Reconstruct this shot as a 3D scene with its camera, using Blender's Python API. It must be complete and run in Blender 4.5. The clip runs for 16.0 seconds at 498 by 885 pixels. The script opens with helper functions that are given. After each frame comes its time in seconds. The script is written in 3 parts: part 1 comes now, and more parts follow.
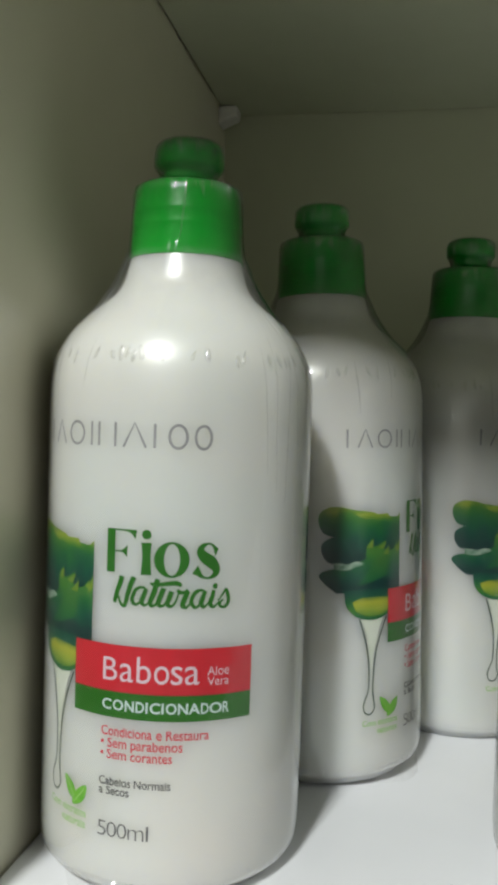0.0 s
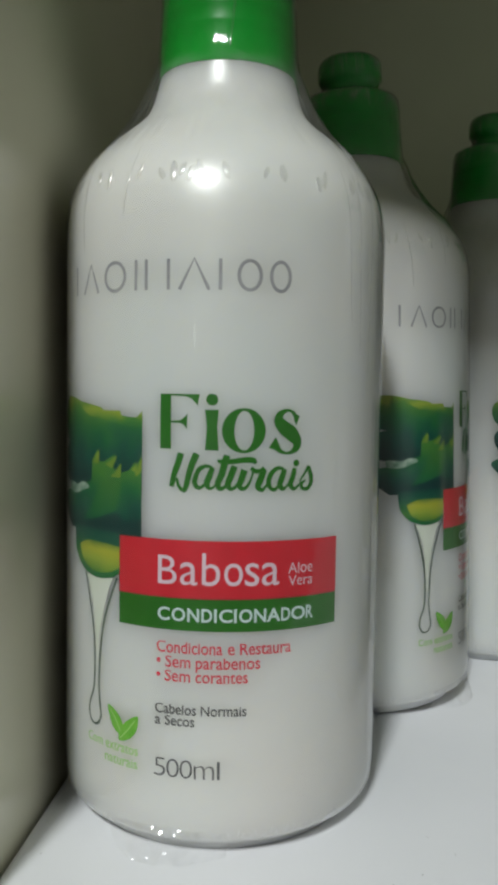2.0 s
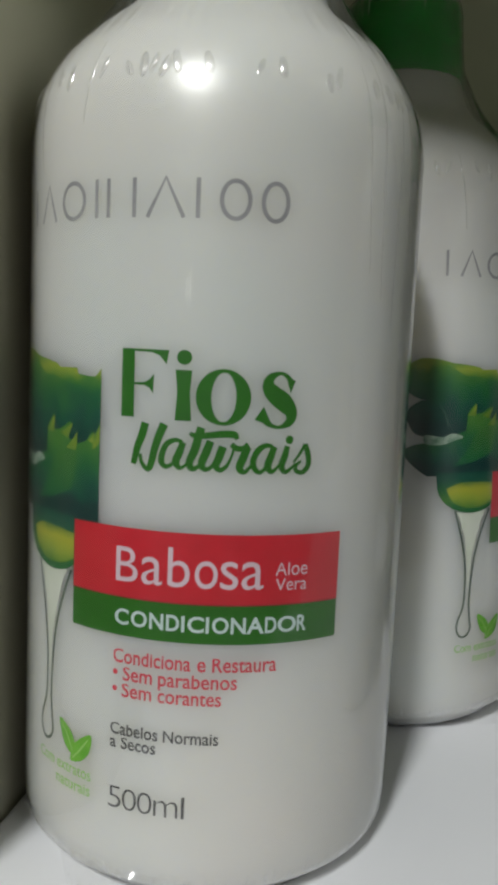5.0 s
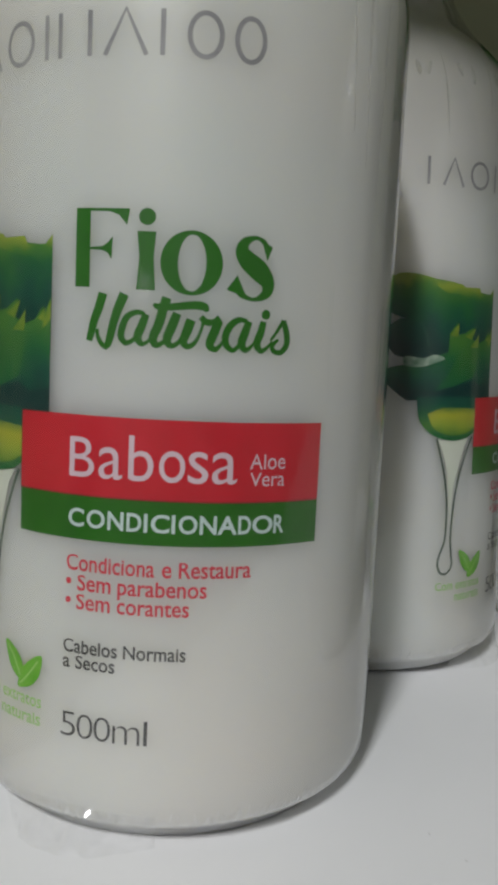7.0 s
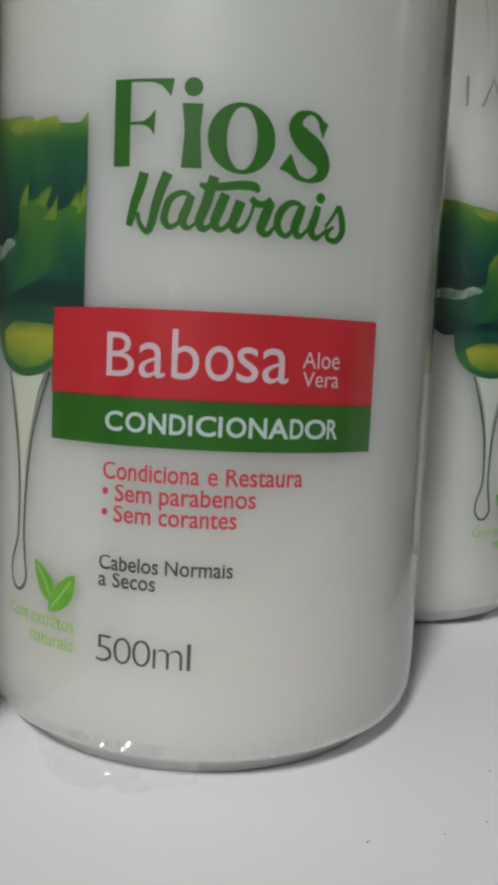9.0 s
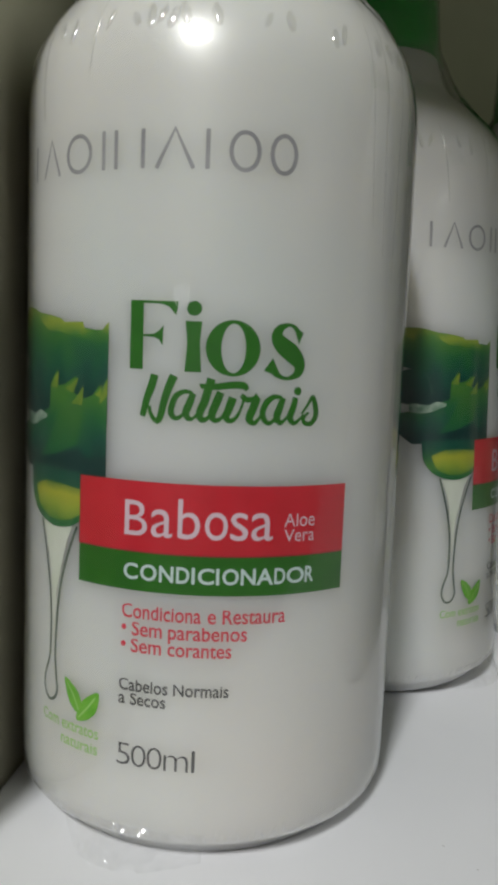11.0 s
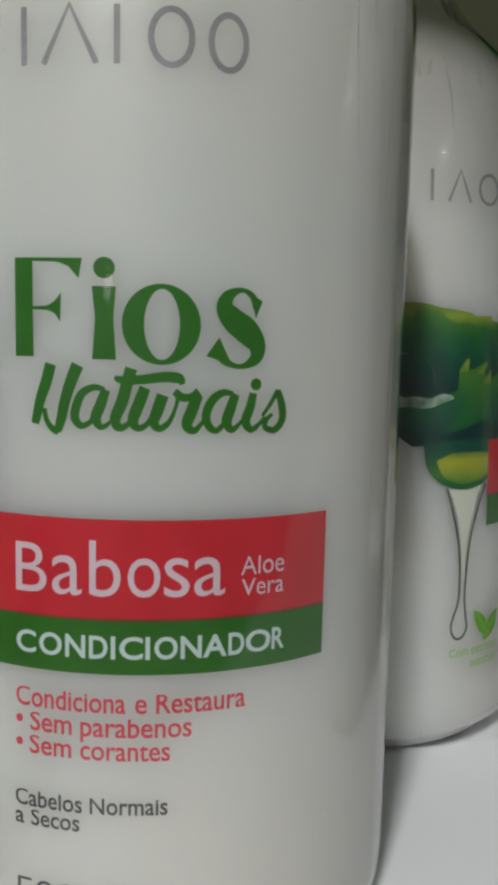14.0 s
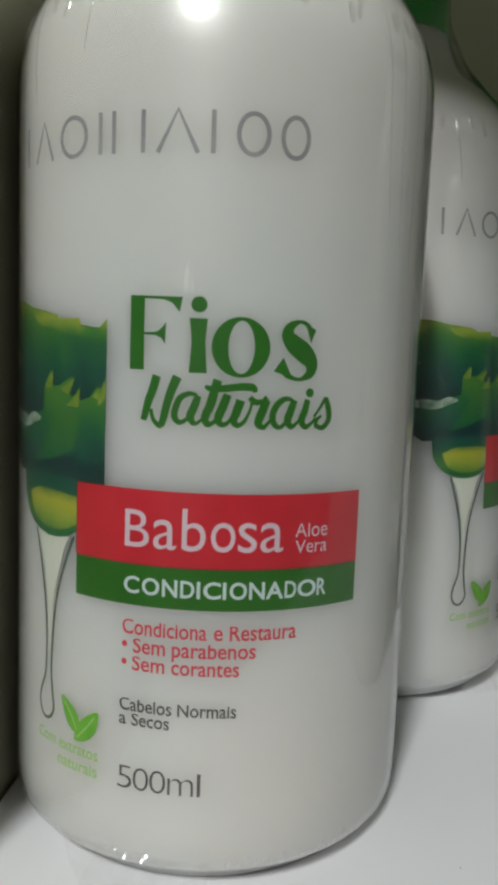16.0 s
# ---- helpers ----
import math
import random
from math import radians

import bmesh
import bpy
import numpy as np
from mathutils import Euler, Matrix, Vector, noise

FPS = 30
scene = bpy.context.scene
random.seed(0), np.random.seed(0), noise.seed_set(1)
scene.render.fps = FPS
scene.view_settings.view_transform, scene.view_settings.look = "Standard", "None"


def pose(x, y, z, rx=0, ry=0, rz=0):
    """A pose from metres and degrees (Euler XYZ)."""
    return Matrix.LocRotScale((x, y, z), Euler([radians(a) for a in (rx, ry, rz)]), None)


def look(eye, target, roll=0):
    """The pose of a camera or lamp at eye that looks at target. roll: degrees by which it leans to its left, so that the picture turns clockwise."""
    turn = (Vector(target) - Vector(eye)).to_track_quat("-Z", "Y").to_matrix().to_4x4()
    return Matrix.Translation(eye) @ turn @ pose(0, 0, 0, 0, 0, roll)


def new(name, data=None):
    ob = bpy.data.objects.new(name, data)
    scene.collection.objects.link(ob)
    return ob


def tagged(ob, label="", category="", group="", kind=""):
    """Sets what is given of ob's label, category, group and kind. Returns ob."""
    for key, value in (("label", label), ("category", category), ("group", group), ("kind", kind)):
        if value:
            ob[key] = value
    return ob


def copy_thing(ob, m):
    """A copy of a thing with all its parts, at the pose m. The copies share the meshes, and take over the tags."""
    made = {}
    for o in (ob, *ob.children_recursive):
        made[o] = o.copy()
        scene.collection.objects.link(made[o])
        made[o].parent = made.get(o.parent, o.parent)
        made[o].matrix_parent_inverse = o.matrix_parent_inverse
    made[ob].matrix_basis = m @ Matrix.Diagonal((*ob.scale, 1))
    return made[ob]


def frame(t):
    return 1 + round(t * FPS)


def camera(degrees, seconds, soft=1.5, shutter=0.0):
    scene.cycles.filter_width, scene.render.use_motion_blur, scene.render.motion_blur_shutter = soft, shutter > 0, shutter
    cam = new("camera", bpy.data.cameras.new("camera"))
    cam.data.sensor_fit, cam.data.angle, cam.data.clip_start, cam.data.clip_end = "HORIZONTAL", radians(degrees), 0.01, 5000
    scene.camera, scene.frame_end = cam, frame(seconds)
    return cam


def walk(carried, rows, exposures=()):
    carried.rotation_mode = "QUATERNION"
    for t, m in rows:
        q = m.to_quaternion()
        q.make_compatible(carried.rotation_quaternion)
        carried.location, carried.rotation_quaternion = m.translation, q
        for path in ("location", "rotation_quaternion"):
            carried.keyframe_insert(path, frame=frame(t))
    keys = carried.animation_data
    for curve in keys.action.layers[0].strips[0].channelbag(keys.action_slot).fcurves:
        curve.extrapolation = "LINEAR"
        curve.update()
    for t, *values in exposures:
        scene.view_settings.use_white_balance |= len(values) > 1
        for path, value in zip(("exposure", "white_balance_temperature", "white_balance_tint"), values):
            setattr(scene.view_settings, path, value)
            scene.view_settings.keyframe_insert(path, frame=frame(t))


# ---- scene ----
import mathutils.geometry

cam = camera(33.19, 16.0, soft=4.0)
PATH = [
    (0.0, 0.0589, -0.2131, 0.1124, 88.08, -1.85, 10.88),
    (0.1, 0.0560, -0.2135, 0.1022, 88.25, -0.75, 9.73),
    (0.3, 0.0477, -0.2133, 0.0784, 88.17, 0.68, 8.00),
    (0.5, 0.0421, -0.2071, 0.0706, 87.60, 0.79, 7.55),
    (1.0, 0.0346, -0.1889, 0.0839, 87.47, 0.94, 6.27),
    (1.5, 0.0274, -0.1828, 0.0797, 87.36, 0.58, 5.57),
    (2.0, 0.0220, -0.1823, 0.0868, 86.29, -0.87, 5.18),
    (2.5, 0.0332, -0.1765, 0.0961, 85.66, -2.46, 8.63),
    (3.0, 0.0609, -0.1773, 0.0955, 84.94, -2.14, 11.63),
    (3.5, 0.0403, -0.1646, 0.0927, 84.80, -2.20, 12.08),
    (4.0, 0.0314, -0.1629, 0.0889, 84.51, -2.68, 10.79),
    (4.2, 0.0327, -0.1570, 0.0882, 83.98, -2.49, 11.32),
    (6.3, 0.0310, -0.1448, 0.0805, 83.06, -2.64, 7.77),
    (6.5, 0.0285, -0.1421, 0.0763, 83.24, -2.71, 7.61),
    (7.0, 0.0299, -0.1388, 0.0690, 83.45, -2.69, 7.74),
    (7.5, 0.0254, -0.1370, 0.0635, 83.21, -2.58, 7.49),
    (8.0, 0.0200, -0.1351, 0.0582, 83.55, -2.55, 7.40),
    (8.5, 0.0220, -0.1347, 0.0588, 83.45, -2.66, 7.17),
    (9.0, 0.0221, -0.1326, 0.0547, 83.69, -2.59, 7.12),
    (9.5, 0.0221, -0.1307, 0.0532, 83.89, -2.70, 7.06),
    (10.0, 0.0241, -0.1380, 0.0640, 83.20, -2.86, 7.44),
    (10.2, 0.0267, -0.1541, 0.0767, 83.21, -2.71, 7.13),
    (12.3, 0.0196, -0.1387, 0.0796, 84.71, -1.78, 6.83),
    (12.5, 0.0215, -0.1303, 0.0768, 84.54, -1.76, 6.65),
    (13.0, 0.0250, -0.1223, 0.0774, 84.19, -1.56, 6.51),
    (13.5, 0.0262, -0.1178, 0.0766, 83.78, -1.41, 6.23),
    (14.0, 0.0257, -0.1165, 0.0775, 83.23, -1.31, 6.21),
    (14.5, 0.0268, -0.1144, 0.0757, 83.31, -1.36, 5.83),
    (15.0, 0.0294, -0.1221, 0.0774, 82.72, -1.62, 5.91),
    (15.5, 0.0292, -0.1367, 0.0816, 82.84, -1.92, 5.55),
    (16.0, 0.0211, -0.1452, 0.0810, 82.61, -2.18, 6.32),
]
walk(cam, [(t, pose(x, y, z, rx, ry, rz)) for t, x, y, z, rx, ry, rz in PATH],
     exposures=((0.0, 0.27, 6500, 9), (0.6, 0.12, 6500, 9), (1.5, -0.02, 6420, 9), (2.5, -0.10, 6300, 9), (4.0, -0.12, 6400, 10), (6.5, -0.23, 6500, 13), (10.0, -0.17, 6500, 13), (12.5, -0.23, 6500, 12), (14.5, -0.10, 6500, 13), (15.5, -0.09, 6500, 12), (16.0, -0.17, 6500, 11)))

# ---- world and lamps: a shop room with round ceiling lights in front of the shelf ----
world = bpy.data.worlds.new("room_air")
scene.world = world
world.use_nodes = True
world.node_tree.nodes["Background"].inputs[0].default_value = (1.0, 0.97, 0.92, 1)
world.node_tree.nodes["Background"].inputs[1].default_value = 0.01


def lamp(name, shape, width, length, watts, colour, m):
    data = bpy.data.lights.new(name, "AREA")
    data.shape, data.size, data.size_y, data.energy, data.color = shape, width, length, watts, colour
    ob = new(name, data)
    ob.matrix_world = m
    return ob


# a long ceiling light that runs towards the shelf, and a small one far across the room
lamp("ceiling_lamp", "RECTANGLE", 0.09, 0.62, 72, (0.975, 1.0, 0.975), pose(-0.33, -1.90, 1.84, 0, 0, 10))
lamp("far_lamp", "DISK", 0.10, 0.10, 0.09, (0.975, 1.0, 0.96), look((-0.6, -3.4, 0.30), (0, 0, 0.1)))

# ---- materials ----


class Nodes:
    """A procedural material: short calls that add and link nodes."""

    def __init__(self, name):
        self.m = bpy.data.materials.new(name)
        self.m.use_nodes = True
        self.t = self.m.node_tree
        self.bsdf = self.t.nodes["Principled BSDF"]
        self.out = self.t.nodes["Material Output"]

    def add(self, kind, **props):
        n = self.t.nodes.new(kind)
        for k, v in props.items():
            if k in n.inputs:
                n.inputs[k].default_value = v
        return n

    def link(self, a, b):
        self.t.links.new(a, b)

    def coords(self, scale=(1, 1, 1)):
        c, m = self.add("ShaderNodeTexCoord"), self.add("ShaderNodeMapping")
        m.inputs["Scale"].default_value = scale
        self.link(c.outputs["Object"], m.inputs["Vector"])
        return m.outputs["Vector"]

    def noise(self, vec, scale, detail=3.0, rough=0.55):
        n = self.add("ShaderNodeTexNoise", Scale=scale, Detail=detail, Roughness=rough)
        self.link(vec, n.inputs["Vector"])
        return n.outputs["Fac"]

    def ramp(self, fac, stops):
        r = self.add("ShaderNodeValToRGB")
        e = r.color_ramp.elements
        while len(e) < len(stops):
            e.new(0.5)
        for el, (p, c) in zip(e, stops):
            el.position, el.color = p, (*c, 1)
        self.link(fac, r.inputs["Fac"])
        return r.outputs["Color"]

    def mapped(self, fac, a, b, lo=0.3, hi=0.7):
        r = self.add("ShaderNodeMapRange")
        for i, v in enumerate((lo, hi, a, b)):
            r.inputs[i + 1].default_value = v
        self.link(fac, r.inputs[0])
        return r.outputs[0]

    def bump(self, fac, strength, distance):
        b = self.add("ShaderNodeBump", Strength=strength, Distance=distance)
        self.link(fac, b.inputs["Height"])
        self.link(b.outputs["Normal"], self.bsdf.inputs["Normal"])

    def set(self, **v):
        for k, x in v.items():
            self.bsdf.inputs[k.replace("_", " ")].default_value = x
        return self


def varied(name, c1, c2, scale, rough, rough_spread=0.08, bump=0.0, bump_scale=900, stretch=(1, 1, 1), ior=1.5):
    """A surface with a slow colour drift, finer roughness changes and a fine relief."""
    k = Nodes(name)
    v = k.coords(stretch)
    k.link(k.ramp(k.noise(v, scale), [(0.3, c1), (0.7, c2)]), k.bsdf.inputs["Base Color"])
    k.link(k.mapped(k.noise(v, scale * 7), rough - rough_spread, rough + rough_spread), k.bsdf.inputs["Roughness"])
    if bump:
        k.bump(k.noise(v, bump_scale), bump, 0.0002)
    k.set(IOR=ior)
    return k.m


LAMINATE = varied("white_laminate", (0.81, 0.82, 0.85), (0.85, 0.855, 0.88), 14, 0.42, 0.08, 0.10, 1100)
# same pale laminate, yellower and darker: shade of the niche is in the colour
SHADED_PANEL = varied("shaded_side_laminate", (0.62, 0.60, 0.46), (0.67, 0.65, 0.51), 12, 0.13, 0.03, 0.03, 900, ior=1.7)
# shade at the back of the shelf is tinted into this olive tone
SHADED_BACKING = varied("shaded_back_laminate", (0.48, 0.50, 0.36), (0.54, 0.56, 0.41), 10, 0.5, 0.08, 0.08, 900)
# a darker olive copy of the board laminate, standing in for shade underneath
SHADED_UNDERSIDE = varied("shaded_underside_laminate", (0.54, 0.57, 0.42), (0.60, 0.63, 0.47), 10, 0.5, 0.08, 0.08, 900)
PAINT = varied("room_paint", (0.33, 0.33, 0.30), (0.38, 0.38, 0.35), 2.0, 0.8, 0.05)
ROOM_TILE = varied("room_tile", (0.27, 0.25, 0.23), (0.33, 0.31, 0.28), 3.0, 0.35, 0.1)
PLASTIC = varied("pearl_plastic", (0.68, 0.71, 0.69), (0.735, 0.715, 0.68), 16, 0.33, 0.03, 0.008, 260)
PLASTIC.node_tree.nodes["Principled BSDF"].inputs["Metallic"].default_value = 0.08
for key, value in (("Subsurface Weight", 1.0), ("Subsurface Radius", (1.0, 0.97, 0.85)), ("Subsurface Scale", 0.018)):
    PLASTIC.node_tree.nodes["Principled BSDF"].inputs[key].default_value = value
CAP = varied("green_plastic", (0.001, 0.27, 0.016), (0.002, 0.33, 0.024), 90, 0.36, 0.06, 0.05, 1500, ior=1.35)
WHITE_PIN = varied("pin_plastic", (0.70, 0.68, 0.64), (0.76, 0.74, 0.70), 60, 0.4)
DUST = varied("dust", (0.16, 0.15, 0.15), (0.40, 0.38, 0.37), 300, 0.9)


def ink(name, c1, c2, scale=260, rough=0.38):
    return varied(name, c1, c2, scale, rough, 0.05)


RED = ink("red_ink", (0.54, 0.012, 0.026), (0.60, 0.017, 0.034))
GREEN = ink("green_ink", (0.011, 0.128, 0.002), (0.018, 0.155, 0.004))
LETTER_GREEN = ink("letter_green_ink", (0.012, 0.135, 0.003), (0.018, 0.160, 0.005))
PINK = ink("pink_ink", (0.66, 0.55, 0.61), (0.70, 0.60, 0.66))
PALE = ink("pale_ink", (0.58, 0.70, 0.70), (0.63, 0.74, 0.74))
RED_TEXT = ink("red_text_ink", (0.62, 0.045, 0.075), (0.68, 0.06, 0.09))
BLACK = ink("black_ink", (0.055, 0.055, 0.055), (0.08, 0.08, 0.08))
LEAF = ink("leaf_ink", (0.12, 0.40, 0.03), (0.18, 0.48, 0.045), 420)
LIME_TEXT = ink("lime_text_ink", (0.34, 0.60, 0.18), (0.40, 0.64, 0.22))
GREY_FOIL = ink("grey_foil", (0.26, 0.26, 0.27), (0.36, 0.36, 0.37), 160, 0.3)
DROP_INK = ink("drop_ink", (0.05, 0.08, 0.06), (0.14, 0.18, 0.14), 240)
LINE_INK = ink("band_line_ink", (0.20, 0.02, 0.02), (0.28, 0.03, 0.03))
SPINE = ink("spine_ink", (0.12, 0.24, 0.03), (0.28, 0.36, 0.04), 400)
TINT = ink("gel_tint", (0.64, 0.69, 0.57), (0.69, 0.71, 0.65), 200)
VEIN = ink("vein_tint", (0.03, 0.12, 0.07), (0.10, 0.22, 0.15), 500)
GAP = ink("gap_tint", (0.10, 0.22, 0.14), (0.45, 0.55, 0.45), 500)


def aloe_ink(name, low, high, stops):
    """Printed leaf: colours that run up the print, broken by soft mottling."""
    k = Nodes(name)
    xyz = k.add("ShaderNodeSeparateXYZ")
    k.link(k.coords(), xyz.inputs[0])
    z = k.mapped(xyz.outputs["Z"], 0, 1, low, high)
    mix = k.add("ShaderNodeMath")
    mix.operation = "MULTIPLY_ADD"
    k.link(k.noise(k.coords((1, 1, 0.7)), 230, 5, 0.62), mix.inputs[0])
    mix.inputs[1].default_value = 0.62
    shift = k.add("ShaderNodeMath")
    shift.inputs[1].default_value = -0.31
    k.link(z, shift.inputs[0])
    k.link(shift.outputs[0], mix.inputs[2])
    k.link(k.ramp(mix.outputs[0], stops), k.bsdf.inputs["Base Color"])
    k.set(Roughness=0.38)
    return k.m


DEEP, TEAL, MOSS, FRESH, YELLOW = (0.003, 0.042, 0.038), (0.005, 0.086, 0.054), (0.016, 0.142, 0.042), (0.065, 0.215, 0.035), (0.30, 0.38, 0.045)
ALOE_MID = aloe_ink("aloe_top_ink", 0.068, 0.0845, [(0.10, TEAL), (0.40, TEAL), (0.62, MOSS), (0.82, FRESH), (1.0, YELLOW)])
ALOE_DARK = aloe_ink("aloe_dark_ink", 0.062, 0.078, [(0.10, DEEP), (0.45, DEEP), (0.75, TEAL), (1.0, MOSS)])
ALOE_FRONT = aloe_ink("aloe_front_ink", 0.0585, 0.0710, [(0.10, DEEP), (0.35, TEAL), (0.65, MOSS), (1.0, FRESH)])
ALOE_LIGHT = aloe_ink("aloe_light_ink", 0.0585, 0.0725, [(0.05, TEAL), (0.30, MOSS), (0.70, (0.045, 0.175, 0.035)), (1.0, FRESH)])
ALOE_EDGE = aloe_ink("aloe_edge_ink", 0.0775, 0.0838, [(0.10, MOSS), (0.40, FRESH), (0.70, YELLOW), (1.0, FRESH)])
ALOE_GEL = aloe_ink("aloe_gel_ink", 0.0500, 0.0580, [(0.05, FRESH), (0.35, YELLOW), (0.60, (0.42, 0.43, 0.04)), (0.95, MOSS)])
ALOE_RIM = aloe_ink("aloe_rim_ink", 0.0495, 0.0595, [(0.10, MOSS), (0.35, FRESH), (0.55, MOSS), (0.80, TEAL)])


def film_material():
    """Thin clear shrink film: see-through, with a sharp gloss on both faces, fine upright creases and a little haze."""
    k = Nodes("clear_film")
    k.t.nodes.remove(k.bsdf)
    glossy, clear, mix = k.add("ShaderNodeBsdfGlossy", Roughness=0.06), k.add("ShaderNodeBsdfTransparent"), k.add("ShaderNodeMixShader")
    haze, base = k.add("ShaderNodeBsdfDiffuse", Color=(0.8, 0.8, 0.8, 1)), k.add("ShaderNodeMixShader")
    clear.inputs["Color"].default_value = (0.985, 0.985, 0.98, 1)
    fres = k.mapped(k.add("ShaderNodeFresnel", IOR=1.5).outputs[0], 0.05, 0.80, 0.04, 0.60)
    b = k.add("ShaderNodeBump", Strength=0.3, Distance=0.0004)
    k.link(k.noise(k.coords((1, 1, 0.05)), 240, 3), b.inputs["Height"])
    k.link(b.outputs["Normal"], glossy.inputs["Normal"])
    # the slack film between neck and shoulder has more diffuse white mixed in
    xyz = k.add("ShaderNodeSeparateXYZ")
    k.link(k.coords(), xyz.inputs[0])
    low, high, both, haziness = k.mapped(xyz.outputs["Z"], 0.012, 0.14, 0.134, 0.142), k.mapped(xyz.outputs["Z"], 1, 0.08, 0.150, 0.153), k.add("ShaderNodeMath"), k.add("ShaderNodeMath")
    both.operation = haziness.operation = "MULTIPLY"
    k.link(low, both.inputs[0])
    k.link(high, both.inputs[1])
    k.link(both.outputs[0], haziness.inputs[0])
    k.link(k.mapped(k.noise(k.coords((1, 1, 0.12)), 160, 4), 0.2, 1.0), haziness.inputs[1])
    k.link(haziness.outputs[0], base.inputs[0])
    k.link(clear.outputs[0], base.inputs[1])
    k.link(haze.outputs[0], base.inputs[2])
    k.link(fres, mix.inputs[0])
    k.link(base.outputs[0], mix.inputs[1])
    k.link(glossy.outputs[0], mix.inputs[2])
    k.link(mix.outputs[0], k.out.inputs["Surface"])
    return k.m


FILM = film_material()


def fold_material():
    """Folds where the film lies in layers: clear, with a brighter gloss."""
    k = Nodes("film_fold")
    k.t.nodes.remove(k.bsdf)
    glossy, clear, mix = k.add("ShaderNodeBsdfGlossy", Roughness=0.07), k.add("ShaderNodeBsdfTransparent"), k.add("ShaderNodeMixShader")
    k.link(k.mapped(k.noise(k.coords(), 900), 0.16, 0.28), mix.inputs[0])
    k.link(clear.outputs[0], mix.inputs[1])
    k.link(glossy.outputs[0], mix.inputs[2])
    k.link(mix.outputs[0], k.out.inputs["Surface"])
    return k.m


FOLD = fold_material()


def crumpled_film():
    """Film bunched in several layers: milky and glossy."""
    k = Nodes("crumpled_film")
    k.t.nodes.remove(k.bsdf)
    glossy, clear, milk = k.add("ShaderNodeBsdfGlossy", Roughness=0.14), k.add("ShaderNodeBsdfTransparent"), k.add("ShaderNodeBsdfDiffuse", Color=(0.72, 0.72, 0.70, 1))
    one, two = k.add("ShaderNodeMixShader"), k.add("ShaderNodeMixShader")
    one.inputs[0].default_value = 0.10
    k.link(k.mapped(k.noise(k.coords(), 420), 0.0, 0.09), two.inputs[0])
    k.link(clear.outputs[0], one.inputs[1])
    k.link(glossy.outputs[0], one.inputs[2])
    k.link(one.outputs[0], two.inputs[1])
    k.link(milk.outputs[0], two.inputs[2])
    k.link(two.outputs[0], k.out.inputs["Surface"])
    return k.m


FILM_END = crumpled_film()

# ---- mesh helpers ----


def mesh_ob(name, bm, material, smooth=False):
    me = bpy.data.meshes.new(name)
    bm.normal_update()
    bm.to_mesh(me)
    bm.free()
    me.materials.append(material)
    if smooth:
        me.polygons.foreach_set("use_smooth", [True] * len(me.polygons))
    return new(name, me)


def part(name, bm, material, parent, label="", smooth=False):
    ob = mesh_ob(name, bm, material, smooth)
    ob.parent = parent
    return tagged(ob, label) if label else ob


def board(name, lo, hi, material, label, bevel=0.0008):
    """A flat board between two corners, with eased edges."""
    bm = bmesh.new()
    bmesh.ops.create_cube(bm, size=1)
    for v in bm.verts:
        v.co = [a + (b - a) * (c + 0.5) for a, b, c in zip(lo, hi, v.co)]
    if bevel:
        bmesh.ops.bevel(bm, geom=bm.edges[:], offset=bevel, segments=2, affect="EDGES", profile=0.5)
    return tagged(mesh_ob(name, bm, material), label, "setting", kind="structure")


def revolve(profile, segments=96, wobble=None):
    """A surface of revolution about z from (radius, height) pairs, closed where the radius is 0."""
    bm = bmesh.new()
    rings = []
    for r, z in profile:
        if r < 1e-6:
            rings.append([bm.verts.new((0, 0, z))])
        else:
            ring = []
            for i in range(segments):
                a = 2 * math.pi * i / segments
                q = r + (wobble(a, z) if wobble else 0)
                ring.append(bm.verts.new((q * math.sin(a), -q * math.cos(a), z)))
            rings.append(ring)
    for a, b in zip(rings, rings[1:]):
        for i in range(segments):
            j = (i + 1) % segments
            if len(a) == 1:
                bm.faces.new((a[0], b[j], b[i]))
            elif len(b) == 1:
                bm.faces.new((a[i], a[j], b[0]))
            else:
                bm.faces.new((a[i], a[j], b[j], b[i]))
    bmesh.ops.recalc_face_normals(bm, faces=bm.faces[:])
    return bm


def smooth_line(points, steps=6, closed=False):
    """A Catmull-Rom curve through 2D points."""
    n, out = len(points), []
    for i in range(n if closed else n - 1):
        p = [Vector(points[(i + k) % n if closed else min(max(i + k, 0), n - 1)]) for k in (-1, 0, 1, 2)]
        for s in range(steps):
            t = s / steps
            out.append(0.5 * (2 * p[1] + (p[2] - p[0]) * t + (2 * p[0] - 5 * p[1] + 4 * p[2] - p[3]) * t * t + (3 * p[1] - p[0] - 3 * p[2] + p[3]) * t ** 3))
    if not closed:
        out.append(Vector(points[-1]))
    return out


# ---- the shelf ----
BASE = -0.0014       # top of the shelf board
LEFT, BACK, TOP, FRONT, RIGHT = -0.0352, 0.193, 0.258, -0.111, 0.62
board("floor", (LEFT + 0.0008, FRONT, BASE - 0.018), (RIGHT, BACK - 0.0006, BASE), LAMINATE, "white laminated shelf board with a few specks of dust")
board("ceiling", (LEFT + 0.0006, FRONT, TOP), (RIGHT, BACK - 0.0006, TOP + 0.018), SHADED_UNDERSIDE, "underside of the pale laminated shelf board above, shade in its colour")
board("wall_west", (LEFT - 0.018, -0.060, -1.05), (LEFT, BACK, 0.9), SHADED_PANEL, "glossy off-white laminated side panel of the shelf, shade in its colour")
board("wall_east", (RIGHT + 0.0006, FRONT - 0.004, -1.05), (RIGHT + 0.0186, BACK, 0.9), SHADED_PANEL, "off-white laminated side panel closing the shelf, shade in its colour")
